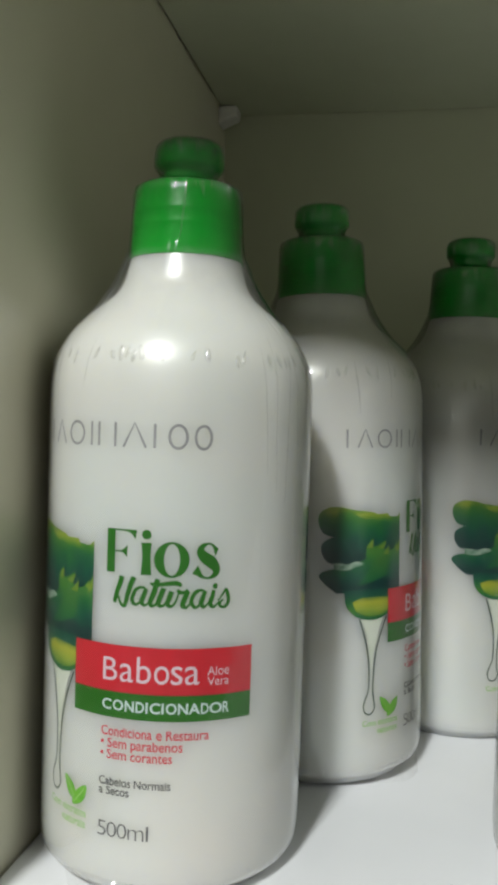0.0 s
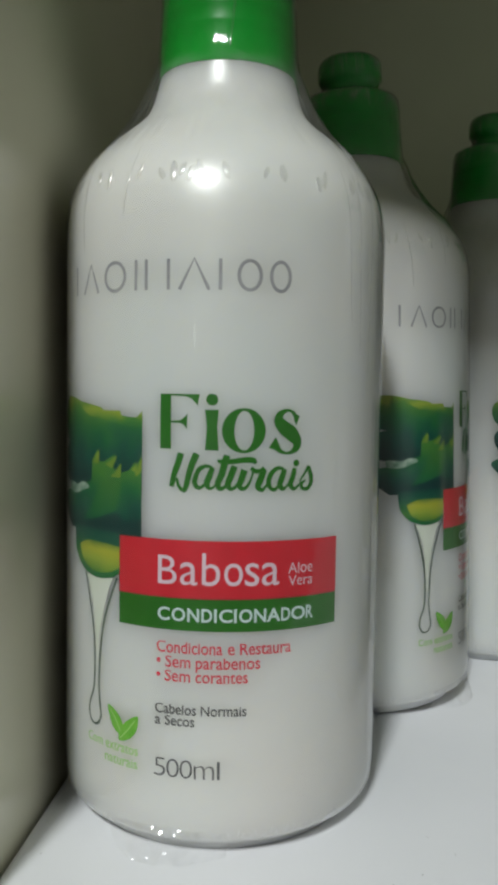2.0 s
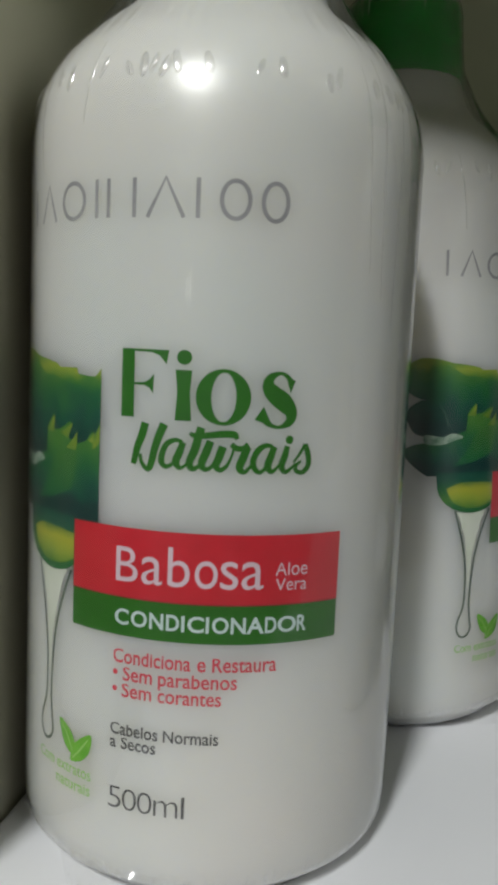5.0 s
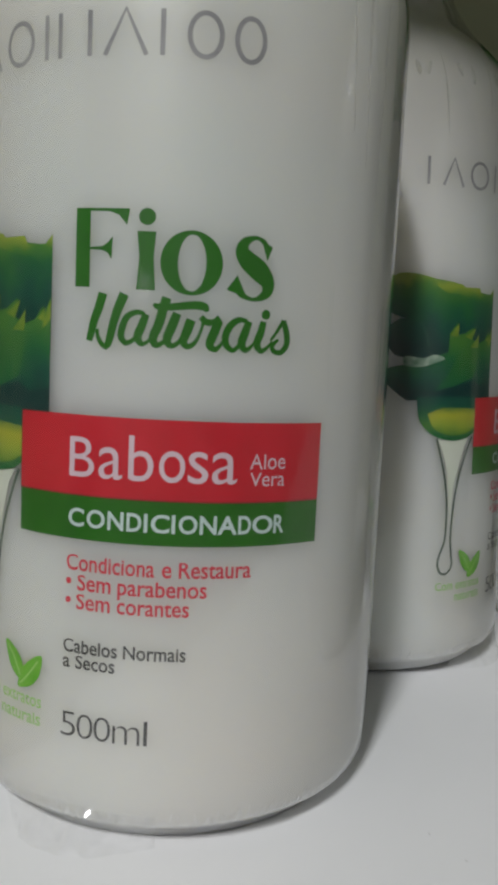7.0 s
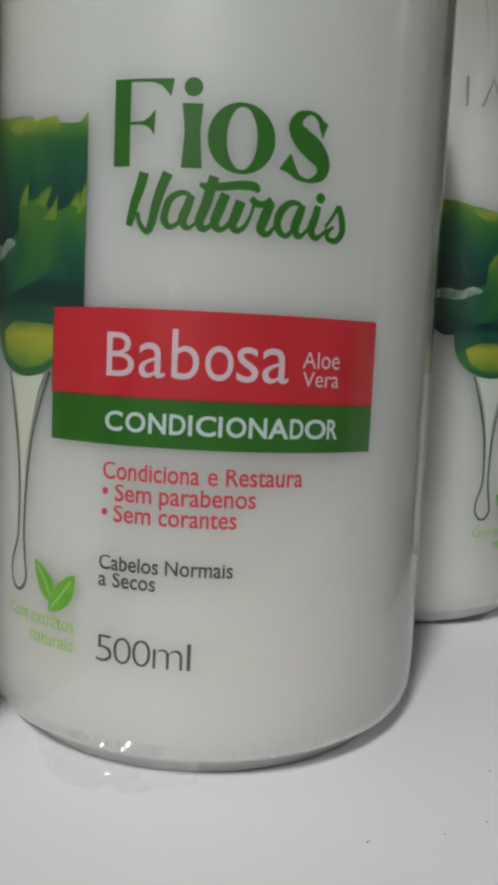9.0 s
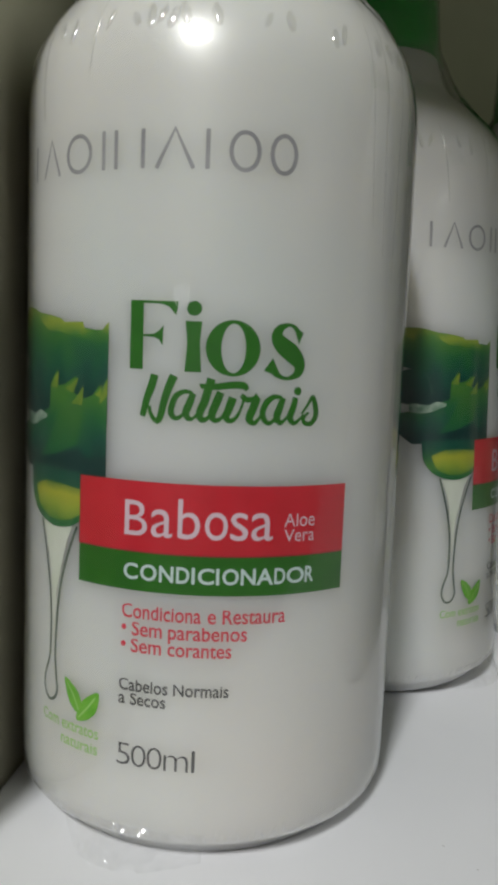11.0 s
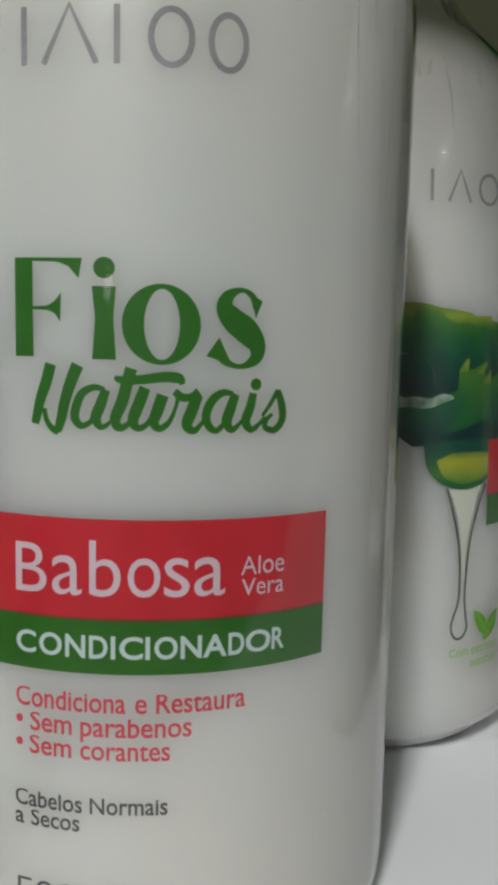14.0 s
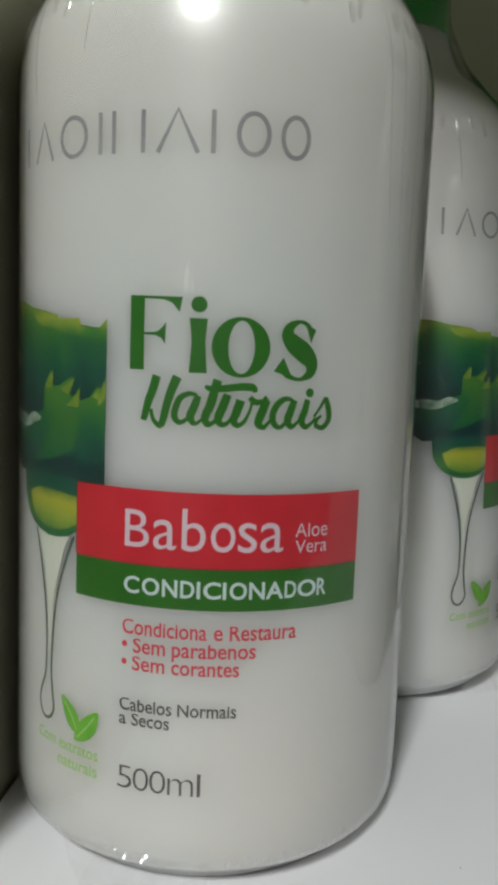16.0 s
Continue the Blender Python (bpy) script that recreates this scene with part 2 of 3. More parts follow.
board("wall_north", (LEFT - 0.018, BACK, -1.05), (RIGHT + 0.0186, BACK + 0.006, 0.9), SHADED_BACKING, "pale back panel of the shelf, shade put into its colour")

# plain shop room that closes the place
board("room_floor", (-2.6, -3.6, -1.10), (2.6, 0.9, -1.05), ROOM_TILE, "plain shop floor", 0)
board("room_ceiling", (-2.6, -3.6, 1.86), (2.6, 0.9, 1.91), PAINT, "plain pale ceiling of the shop", 0)
board("room_wall_south", (-2.6, -3.65, -1.05), (2.6, -3.6, 1.86), PAINT, "plain pale wall opposite the shelf", 0)
board("room_wall_north", (-2.6, 0.9, -1.05), (2.6, 0.95, 1.86), PAINT, "plain pale wall behind the shelf", 0)
board("room_wall_west", (-2.65, -3.6, -1.05), (-2.6, 0.9, 1.86), PAINT, "plain pale side wall", 0)
board("room_wall_east", (2.6, -3.6, -1.05), (2.65, 0.9, 1.86), PAINT, "plain pale side wall", 0)

# ---- the bottle ----
R = 0.0337          # body radius
BOTTLE = [(0, 0.0), (0.020, -0.0002), (0.0270, -0.0014), (0.0286, -0.0018), (0.0292, -0.0012), (0.0296, 0.0002), (0.0304, 0.0009), (0.0317, 0.0012), (0.0326, 0.0018), (0.0332, 0.0034), (0.0335, 0.0058), (R, 0.0090),
          (R, 0.020), (R, 0.050), (R, 0.090), (R, 0.1140), (0.0336, 0.1172), (0.0334, 0.1200), (0.0329, 0.1232), (0.0319, 0.1265), (0.0301, 0.1299),
          (0.0285, 0.1321), (0.0265, 0.1343), (0.0243, 0.1364), (0.0223, 0.1381), (0.0204, 0.1396), (0.0186, 0.1412), (0.0172, 0.1428), (0.0162, 0.1446), (0.0155, 0.1466),
          (0.0149, 0.1490), (0.0144, 0.1510), (0.0142, 0.1518), (0.0120, 0.1522), (0, 0.1522)]
COLLAR = [(0, 0.1524), (0.0138, 0.1508), (0.01440, 0.1509), (0.01450, 0.1516), (0.01432, 0.1560), (0.01424, 0.1586), (0.01430, 0.1590), (0.01422, 0.1594), (0.01410, 0.1622),
          (0.01416, 0.1626), (0.01404, 0.1630), (0.01375, 0.1672), (0.01350, 0.1685), (0.01300, 0.1695), (0.01220, 0.1700), (0.0070, 0.1704), (0, 0.1704)]
BUTTON = [(0, 0.1698), (0.0066, 0.1700), (0.0064, 0.1726), (0.0066, 0.1742), (0.0080, 0.1748), (0.0088, 0.1756), (0.0090, 0.1772), (0.0088, 0.1790), (0.0084, 0.1803),
          (0.0075, 0.1813), (0.0060, 0.1818), (0.0025, 0.1820), (0, 0.1820)]



def wrapped(bm, lift):
    """Lay a flat mesh in millimetres (u round the body, v up) onto the body."""
    lo, hi = min(v.co.x for v in bm.verts), max(v.co.x for v in bm.verts)
    cut = math.ceil(lo / 1.5) * 1.5
    while cut < hi:
        bmesh.ops.bisect_plane(bm, geom=bm.verts[:] + bm.edges[:] + bm.faces[:], plane_co=(cut, 0, 0), plane_no=(1, 0, 0))
        cut += 1.5
    q = R + lift * 0.3
    for v in bm.verts:
        a = v.co.x / 1000 / R
        drop = 0.36 + 0.004 * v.co.x - 0.016 * min(max(v.co.y - 70, 0), 15)
        v.co = (q * math.sin(a), -q * math.cos(a), (v.co.y - drop) / 1000)
    bm.normal_update()
    for f in bm.faces:
        c = f.calc_center_median()
        if f.normal.x * c.x + f.normal.y * c.y < 0:
            f.normal_flip()
    return bm


def flat(points):
    bm = bmesh.new()
    verts = [bm.verts.new((p[0], p[1], 0)) for p in points]
    for tri in mathutils.geometry.tessellate_polygon([[Vector((p[0], p[1], 0)) for p in points]]):
        bm.faces.new([verts[i] for i in tri])
    return bm


def strokes(lines, width):
    """Flat ribbons of the given width along lists of 2D points."""
    bm = bmesh.new()
    for line in lines:
        pts, prev = [Vector(p[:2]) for p in line], None
        for i, p in enumerate(pts):
            d = (pts[min(i + 1, len(pts) - 1)] - pts[max(i - 1, 0)]).normalized()
            n = Vector((-d.y, d.x)) * width / 2
            pair = [bm.verts.new((*(p + n), 0)), bm.verts.new((*(p - n), 0))]
            if prev:
                bm.faces.new((prev[0], prev[1], pair[1], pair[0]))
            prev = pair
    return bm


def joined(*pieces):
    """Flat pieces in one mesh."""
    bm = bmesh.new()
    for piece in pieces:
        at = {v: bm.verts.new(v.co) for v in piece.verts}
        for f in piece.faces:
            bm.faces.new([at[v] for v in f.verts])
        piece.free()
    return bm


def loop(outer, inner):
    """A flat closed loop between two outlines of equal length."""
    bm = bmesh.new()
    a, b = [[bm.verts.new((*p, 0)) for p in line[:-1]] for line in (outer, inner)]
    for i in range(len(a)):
        j = (i + 1) % len(a)
        bm.faces.new((a[i], a[j], b[j], b[i]))
    return bm


def ribbon(points):
    """A flat stroke whose width changes: points of u, v, width."""
    bm, prev = bmesh.new(), None
    line = smooth_line(points, 8)
    for i, p in enumerate(line):
        d = (line[min(i + 1, len(line) - 1)] - line[max(i - 1, 0)]).xy.normalized()
        n = Vector((-d.y, d.x)) * p.z / 2
        pair = [bm.verts.new((*(p.xy + n), 0)), bm.verts.new((*(p.xy - n), 0))]
        if prev:
            bm.faces.new((prev[0], prev[1], pair[1], pair[0]))
        prev = pair
    return bm


def brush(points):
    return ribbon([(u, v, 1.25 * w) for u, v, w in points])


def glyphs(text, bold, shear):
    data = bpy.data.curves.new("lettering", "FONT")
    data.body, data.offset, data.shear, data.resolution_u = text, bold, shear, 4
    ob = bpy.data.objects.new("lettering", data)
    scene.collection.objects.link(ob)
    me = bpy.data.meshes.new_from_object(ob.evaluated_get(bpy.context.evaluated_depsgraph_get()))
    bpy.data.objects.remove(ob)
    bm = bmesh.new()
    bm.from_mesh(me)
    bpy.data.meshes.remove(me)
    return bm


def lettering(text, u0, u1, base, cap, bold=0.0, shear=0.0):
    """Text in the built-in font, fitted from u0 to u1 with its capitals from base to cap."""
    ref = glyphs("H", 0, 0)
    height = max(v.co.y for v in ref.verts)
    ref.free()
    bm = glyphs(text, bold, shear)
    x0, x1 = min(v.co.x for v in bm.verts), max(v.co.x for v in bm.verts)
    if not text.isupper() and text != "500ml":
        # taller small letters, as in the printed face
        low, tall = 0.68 * height, 0.765 * height
        for v in bm.verts:
            y = v.co.y
            if y > 0:
                v.co.y = y * tall / low if y < low else tall + (y - low) * (height - tall) / (height - low)
    for v in bm.verts:
        v.co = (u0 + (v.co.x - x0) / (x1 - x0) * (u1 - u0), base + v.co.y / height * (cap - base), 0)
    return bm


def spaced(letters, base, cap, bold=0.0):
    """A word whose letters are set one by one: letter, its left and right edge, and its height against a capital."""
    out = []
    for letter, u0, u1, tall in letters:
        bm = glyphs(letter, bold, 0)
        xs, ys = [v.co.x for v in bm.verts], [v.co.y for v in bm.verts]
        for v in bm.verts:
            v.co = (u0 + (v.co.x - min(xs)) / (max(xs) - min(xs)) * (u1 - u0), base + (v.co.y - min(ys)) / (max(ys) - min(ys)) * tall * (cap - base), 0)
        out.append(bm)
    return joined(*out)


def ring(cx, cy, rx, ry, a0=0, a1=360, steps=24):
    return [(cx + rx * math.cos(radians(a0 + (a1 - a0) * i / steps)), cy + ry * math.sin(radians(a0 + (a1 - a0) * i / steps))) for i in range(steps + 1)]


def film_wobble(a, z):
    """Creases of the film: sharp pleats along the shoulder and over the cap, slack folds elsewhere."""
    p = Vector((math.sin(a) * 15, math.cos(a) * 15, z * 60))
    crease = math.exp(-((z - 0.1342) / 0.0022) ** 2) + (0.55 if z > 0.1690 else 0.0)
    turn = a / (2 * math.pi) * (72 if z < 0.15 else 30) + 0.6 * noise.noise(p * 0.2)
    size = max(0.0, 0.35 + 1.3 * noise.noise(Vector((math.sin(a) * 9, math.cos(a) * 9, 7.7))))
    pleat = abs(turn % 1.0 - 0.5) * 2 - 0.5
    slack = 0.00012 * noise.noise(Vector((math.sin(a) * 9, math.cos(a) * 9, z * 8))) if z > 0.012 else 0.0
    return 0.0008 * size * pleat * crease + slack


def pleat(bm, profile, angle, z0, z1, width, drift=0.0, lift=1.0):
    """A narrow raised fold of the film, from height z1 down to z0, half-round across and tapering out at its ends."""
    path = [(r, z) for r, z in profile]
    steps, prev = 14, None
    for i in range(steps + 1):
        k = i / steps
        z = z1 + (z0 - z1) * k
        r = path[-1][0]
        for (ra, za), (rb, zb) in zip(path, path[1:]):
            if za >= z >= zb and za > zb:
                r = ra + (rb - ra) * (za - z) / (za - zb)
                break
        w = width * math.sin(math.pi * (0.06 + 0.88 * k)) ** 0.6
        a0 = angle + drift * (k - 0.5)
        row = []
        for j in range(7):
            t = -1 + j / 3
            a = a0 + t * w / 2 / max(r, 0.005)
            q = r - 0.00005 + lift * w * 0.5 * math.sqrt(max(0.0, 1 - t * t))
            row.append(bm.verts.new((q * math.sin(a), -q * math.cos(a), z)))
        if prev:
            for p, q, u, v in zip(prev, prev[1:], row[1:], row):
                bm.faces.new((p, v, u, q))
        prev = row


def film_folds(bm, profile):
    """Folds round the shoulder, over the edge of the cap, and long slack creases down the body."""
    rng = random.Random(11)
    a = -math.pi
    while a < math.pi:
        mid = 0.1248 + rng.uniform(-0.0006, 0.0006)
        pleat(bm, profile, a, mid - rng.uniform(0.0010, 0.0022), mid + rng.uniform(0.0010, 0.0020), rng.uniform(0.0010, 0.0017), rng.uniform(-0.03, 0.03), rng.uniform(0.35, 0.6))
        a += rng.choice((0.05, 0.07, 0.10, 0.14, 0.22))
    a = -math.pi
    while a < math.pi:
        pleat(bm, profile, a, rng.uniform(0.1640, 0.1684), 0.1702, rng.uniform(0.0003, 0.0007), rng.uniform(-0.08, 0.08), rng.uniform(0.6, 1.0))
        a += rng.choice((0.05, 0.07, 0.10, 0.16))
    a = -math.pi
    while a < math.pi:
        pleat(bm, profile, a, rng.uniform(0.1745, 0.1785), 0.1820, rng.uniform(0.0003, 0.0007), rng.uniform(-0.1, 0.1), rng.uniform(0.6, 1.0))
        a += rng.choice((0.09, 0.13, 0.20, 0.30))
    for angle, z0, z1, width, drift in ((0.02, 0.1530, 0.1690, 0.0003, -0.10), (0.72, 0.098, 0.128, 0.00022, 0.05), (0.82, 0.094, 0.130, 0.0003, 0.03), (0.95, 0.090, 0.126, 0.00025, -0.04),
                                        (1.06, 0.102, 0.131, 0.0003, 0.05), (-0.62, 0.117, 0.130, 0.0002, -0.03), (-0.98, 0.112, 0.129, 0.00025, 0.04), (-2.2, 0.085, 0.130, 0.0003, 0.04),
                                        (2.3, 0.090, 0.130, 0.0003, 0.05), (2.9, 0.080, 0.128, 0.0003, -0.05)):
        pleat(bm, profile, angle, z0, z1, width * 2, drift, 0.35)
    a = -math.pi
    while a < math.pi:
        pleat(bm, profile, a, 0.0019 + rng.uniform(0, 0.0005), 0.0036 + rng.uniform(0, 0.0014), rng.uniform(0.0004, 0.0009), rng.uniform(-0.02, 0.02), rng.uniform(0.5, 1.0))
        a += rng.uniform(0.025, 0.06)


def make_bottle(name):
    base = new(name)
    part("bottle_body", revolve(BOTTLE), PLASTIC, base, "pearly white plastic body", True)
    cap = part("cap", revolve(COLLAR), CAP, base, "bright green ribbed cap", True)
    part("push_button", revolve(BUTTON, 64), CAP, cap, "green push-pull button", True)

    # brand line as plain grey strokes
    b, t, m = 103.9, 109.4, 106.6
    part("brand_print", wrapped(strokes([
        [(-36.4, b), (-36.4, t)], [(-33.0, b), (-30.6, t), (-28.2, b)], ring(-23.6, m, 2.5, 2.6), [(-18.6, b), (-18.6, t)], [(-16.4, b), (-16.4, t)], [(-12.0, b), (-12.0, t)],
        [(-9.9, b), (-7.2, t), (-4.5, b)], [(-2.5, b), (-2.5, t)], ring(2.8, m, 2.0, 2.6), ring(8.5, m, 1.8, 2.6)], 0.62), 0.00010), GREY_FOIL, base, "silver-grey brand line as plain strokes")

    letters = (
        joined(flat([(-13.3, 75.5), (-11.2, 75.5), (-11.25, 80.2), (-9.6, 80.15), (-8.8, 79.8), (-8.25, 79.0), (-8.15, 81.9), (-8.8, 81.1), (-9.6, 80.6), (-11.25, 80.5), (-11.25, 84.95), (-8.6, 84.9), (-7.4, 84.5), (-6.3, 83.3), (-5.95, 85.3), (-13.3, 85.3)])),
        joined(flat([(-4.95, 82.6), (-2.5, 82.6), (-2.75, 79.5), (-2.45, 75.4), (-4.9, 75.4), (-4.6, 79.5)]), flat(ring(-3.7, 84.4, 1.1, 1.05)[:-1])),
        loop(ring(2.1, 79.0, 4.0, 4.0, 0, 360, 40), ring(2.15, 79.0, 1.8, 3.5, 0, 360, 40)),
        joined(flat([(8.05, 77.9), (6.7, 76.0), (9.5, 75.1), (8.9, 76.2)]), flat([(11.4, 82.4), (12.75, 81.7), (12.0, 79.9), (11.7, 81.0)]), ribbon([(12.0, 80.9, 0.7), (11.6, 82.1, 0.7), (10.4, 82.7, 0.5), (9.0, 82.1, 1.2), (8.6, 80.9, 1.9), (9.5, 79.7, 2.5), (11.0, 78.6, 2.7), (12.2, 77.2, 2.0), (12.0, 75.8, 1.3), (10.4, 75.0, 0.5), (8.7, 75.5, 0.8), (7.9, 76.4, 0.8)])))
    for letter in letters:
        part("title_letter", wrapped(letter, 0.00010), LETTER_GREEN, base, "bold green serif title letter")
    script = (
        joined(brush([(-9.3, 74.8, 0.98), (-9.8, 73.0, 0.98), (-10.4, 71.4, 0.90), (-10.8, 69.8, 0.83), (-11.1, 68.7, 0.68)]), brush([(-10.0, 70.3, 0.38), (-9.8, 69.2, 0.45), (-9.2, 68.3, 0.53), (-8.5, 67.8, 0.38)]), brush([(-6.4, 74.8, 1.05), (-7.2, 72.9, 0.98), (-7.8, 71.0, 0.90), (-8.2, 69.2, 0.83), (-8.6, 68.0, 0.68)])),
        joined(brush([(-3.6, 72.4, 0.38), (-4.7, 72.6, 0.53), (-5.9, 72.0, 0.68), (-6.5, 70.8, 0.75), (-6.7, 69.5, 0.75), (-6.1, 68.7, 0.60), (-5.2, 69.0, 0.45), (-4.4, 70.0, 0.38)]), brush([(-3.5, 72.4, 0.75), (-4.0, 70.9, 0.90), (-4.5, 69.6, 0.90), (-4.1, 68.7, 0.60), (-3.4, 68.8, 0.38), (-2.7, 69.6, 0.23)])),
        joined(brush([(-0.9, 74.6, 0.98), (-1.3, 73.2, 0.98), (-1.8, 71.3, 0.98), (-2.5, 69.5, 0.90), (-2.1, 68.6, 0.68), (-1.2, 69.0, 0.45), (-0.6, 70.0, 0.30)]), brush([(-2.6, 73.7, 0.30), (-1.8, 73.4, 0.68), (0.1, 73.5, 0.75), (2.4, 73.8, 0.83), (3.9, 73.7, 0.83), (4.3, 73.1, 0.45)])),
        joined(brush([(0.5, 72.7, 0.90), (-0.1, 71.1, 0.98), (-0.7, 69.4, 0.90), (-0.2, 68.6, 0.60), (0.7, 69.0, 0.45), (1.3, 70.1, 0.30)]), brush([(2.3, 72.0, 0.98), (1.8, 70.5, 0.98), (1.4, 69.2, 0.83), (2.0, 68.6, 0.60), (2.9, 69.2, 0.45), (3.6, 70.7, 0.30), (3.9, 72.0, 0.38)])),
        joined(brush([(3.5, 72.4, 0.60), (4.3, 71.8, 0.68), (5.3, 71.9, 0.60), (6.0, 72.4, 0.75)]), brush([(5.9, 72.1, 0.90), (5.3, 70.5, 0.98), (4.8, 69.0, 0.90), (5.5, 68.4, 0.60), (6.2, 69.0, 0.38), (6.7, 69.8, 0.30)])),
        joined(brush([(9.7, 72.2, 0.38), (8.5, 72.3, 0.60), (7.4, 71.5, 0.75), (6.8, 70.1, 0.75), (7.0, 69.0, 0.68), (7.8, 68.4, 0.53), (8.6, 69.0, 0.45), (9.3, 70.1, 0.38)]), brush([(9.9, 72.2, 0.75), (9.4, 70.7, 0.90), (9.0, 69.4, 0.90), (9.5, 68.5, 0.60), (10.3, 69.0, 0.38), (10.8, 69.7, 0.23)])),
        joined(brush([(11.9, 72.3, 0.68), (11.6, 70.9, 0.83), (11.1, 69.4, 0.83), (11.7, 68.5, 0.60), (12.6, 69.0, 0.38), (13.3, 69.8, 0.30)]), flat(ring(12.2, 73.2, 0.62, 0.62)[:-1])),
        joined(brush([(14.8, 72.6, 0.45), (14.1, 71.4, 0.38), (13.0, 69.9, 0.30)]), brush([(14.8, 72.6, 0.60), (15.4, 70.8, 0.75), (15.4, 69.4, 0.68), (14.5, 68.4, 0.60), (13.4, 68.7, 0.53), (13.5, 69.5, 0.45), (14.2, 70.1, 0.30)])))
    for letter in script:
        part("script_letter", wrapped(letter, 0.00012), LETTER_GREEN, base, "green brush-script letter")
    red = part("red_band", wrapped(flat([(-22, 48.3), (22.1, 48.3), (22.1, 59.0), (-22, 59.0)]), 0.00016), RED, base, "red printed band")
    part("band_text", wrapped(spaced((("B", -13.52, -9.86, 1.0), ("a", -9.26, -5.98, 0.80), ("b", -5.18, -1.85, 1.13), ("o", -1.15, 2.27, 0.80), ("s", 2.64, 5.32, 0.80), ("a", 5.79, 9.17, 0.80)), 50.76, 56.08, -0.001), 0.00026), PINK, red, "pale pink lettering")
    part("band_text", wrapped(lettering("Aloe", 10.95, 16.2, 52.8, 54.8), 0.00026), PINK, red, "small pale lettering")
    part("band_text", wrapped(lettering("Vera", 11.05, 16.2, 50.5, 52.35), 0.00026), PINK, red, "small pale lettering")
    green = part("green_band", wrapped(flat([(-22, 42.3), (22.1, 42.3), (22.1, 48.3), (-22, 48.3)]), 0.00015), GREEN, base, "green printed band")
    part("band_text", wrapped(spaced([(c, u0, u1, 1.0) for c, u0, u1 in zip("CONDICIONADOR", (-13.54, -10.77, -7.8, -5.2, -2.89, -1.98, 0.76, 1.69, 4.46, 6.85, 9.68, 11.66, 14.85), (-11.15, -8.17, -5.6, -3.2, -2.4, 0.5, 1.24, 4.17, 6.74, 9.54, 11.5, 14.7, 16.45))], 44.0, 46.52, 0.022), 0.00026), PALE, green, "pale green capitals")
    part("band_line", wrapped(strokes([[(-22, 48.3), (22.1, 48.3)], [(-22, 48.3), (-22, 59.0)], [(-22, 59.0), (-17, 59.0)]], 0.20), 0.00022), LINE_INK, red, "thin dark edge between the bands")
    for words, lo, hi in (((("Condiciona", -13.65, -1.28), ("e", -0.28, 0.98), ("Restaura", 1.96, 11.8)), 38.02, 40.1),
                          ((("\u2022", -13.69, -12.85), ("Sem", -11.94, -7.12), ("parabenos", -6.16, 5.79)), 35.32, 37.36),
                          ((("\u2022", -13.73, -12.88), ("Sem", -12.05, -7.16), ("corantes", -6.17, 3.49)), 32.69, 34.71)):
        part("claim_text", wrapped(joined(*[lettering(w, u0, u1, lo, hi, 0.012) for w, u0, u1 in words]), 0.00010), RED_TEXT, base, "red lettering")
    for words, lo, hi in (((("Cabelos", -13.9, -5.98), ("Normais", -5.13, 3.3)), 26.52, 28.3), ((("a", -13.92, -12.8), ("Secos", -11.94, -6.27)), 24.35, 26.1)):
        part("hair_type_text", wrapped(joined(*[lettering(w, u0, u1, lo, hi, 0.014) for w, u0, u1 in words]), 0.00010), BLACK, base, "dark grey lettering")
    part("volume_text", wrapped(spaced((("5", -14.02, -11.74, 1.0), ("0", -11.55, -9.12, 1.0), ("0", -9.0, -6.58, 1.0), ("m", -6.29, -2.52, 0.74), ("l", -2.0, -1.5, 1.0)), 14.5, 17.98, -0.014), 0.00010), BLACK, base, "thin dark grey numerals")
    for text, u0, u1, lo, hi in (("Com extratos", -31.0, -17.5, 17.3, 19.0), ("naturais", -25.7, -17.6, 14.7, 16.4)):
        part("claim_text", wrapped(lettering(text, u0, u1, lo, hi, 0.012), 0.00010), LIME_TEXT, base, "light green lettering")

    # two-leaf emblem
    part("leaf_emblem", wrapped(flat(smooth_line([(-24.9, 25.8), (-22.0, 24.3), (-20.9, 22.0), (-21.9, 20.7), (-23.8, 22.2)], 5, True)), 0.00010), LEAF, base, "small green leaf")
    part("leaf_emblem", wrapped(flat(smooth_line([(-17.6, 24.9), (-17.9, 22.0), (-19.6, 20.1), (-22.0, 19.5), (-21.6, 21.6), (-20.3, 23.4)], 5, True)), 0.00012), LEAF, base, "small green leaf")

    part("leaf_vein", wrapped(strokes([[(-24.4, 25.2), (-22.8, 23.4), (-21.6, 21.2)], [(-18.2, 24.0), (-19.8, 21.9), (-21.6, 20.0)]], 0.28), 0.00016), LIME_TEXT, base, "pale vein")

    # printed aloe cut with a drop of gel
    aloe = part("aloe_print", wrapped(flat(smooth_line([(-41.5, 84.3), (-44.4, 82.6), (-45.0, 79.6), (-43.6, 76.6), (-41.0, 75.4)], 5) + [(-17, 73.0), (-17, 80.6)]
                                           + smooth_line([(-24.0, 81.4), (-32.4, 83.0), (-38.0, 84.2), (-41.5, 84.3)], 4)[:-1]), 0.00010), ALOE_MID, base, "printed green aloe leaves with a gel drop")
    part("leaf_edge", wrapped(flat([(-33.5, 83.3), (-30.0, 82.9), (-27.0, 82.4), (-26.4, 81.9), (-22.1, 82.0), (-21.5, 80.8), (-18.2, 80.9), (-17.0, 82.1), (-17.0, 79.2), (-19.4, 78.6), (-21.0, 79.5), (-24.0, 79.6), (-27.0, 80.4), (-31.0, 80.6), (-33.5, 82.0)]), 0.00014), ALOE_EDGE, aloe, "yellow-green spiny edge")
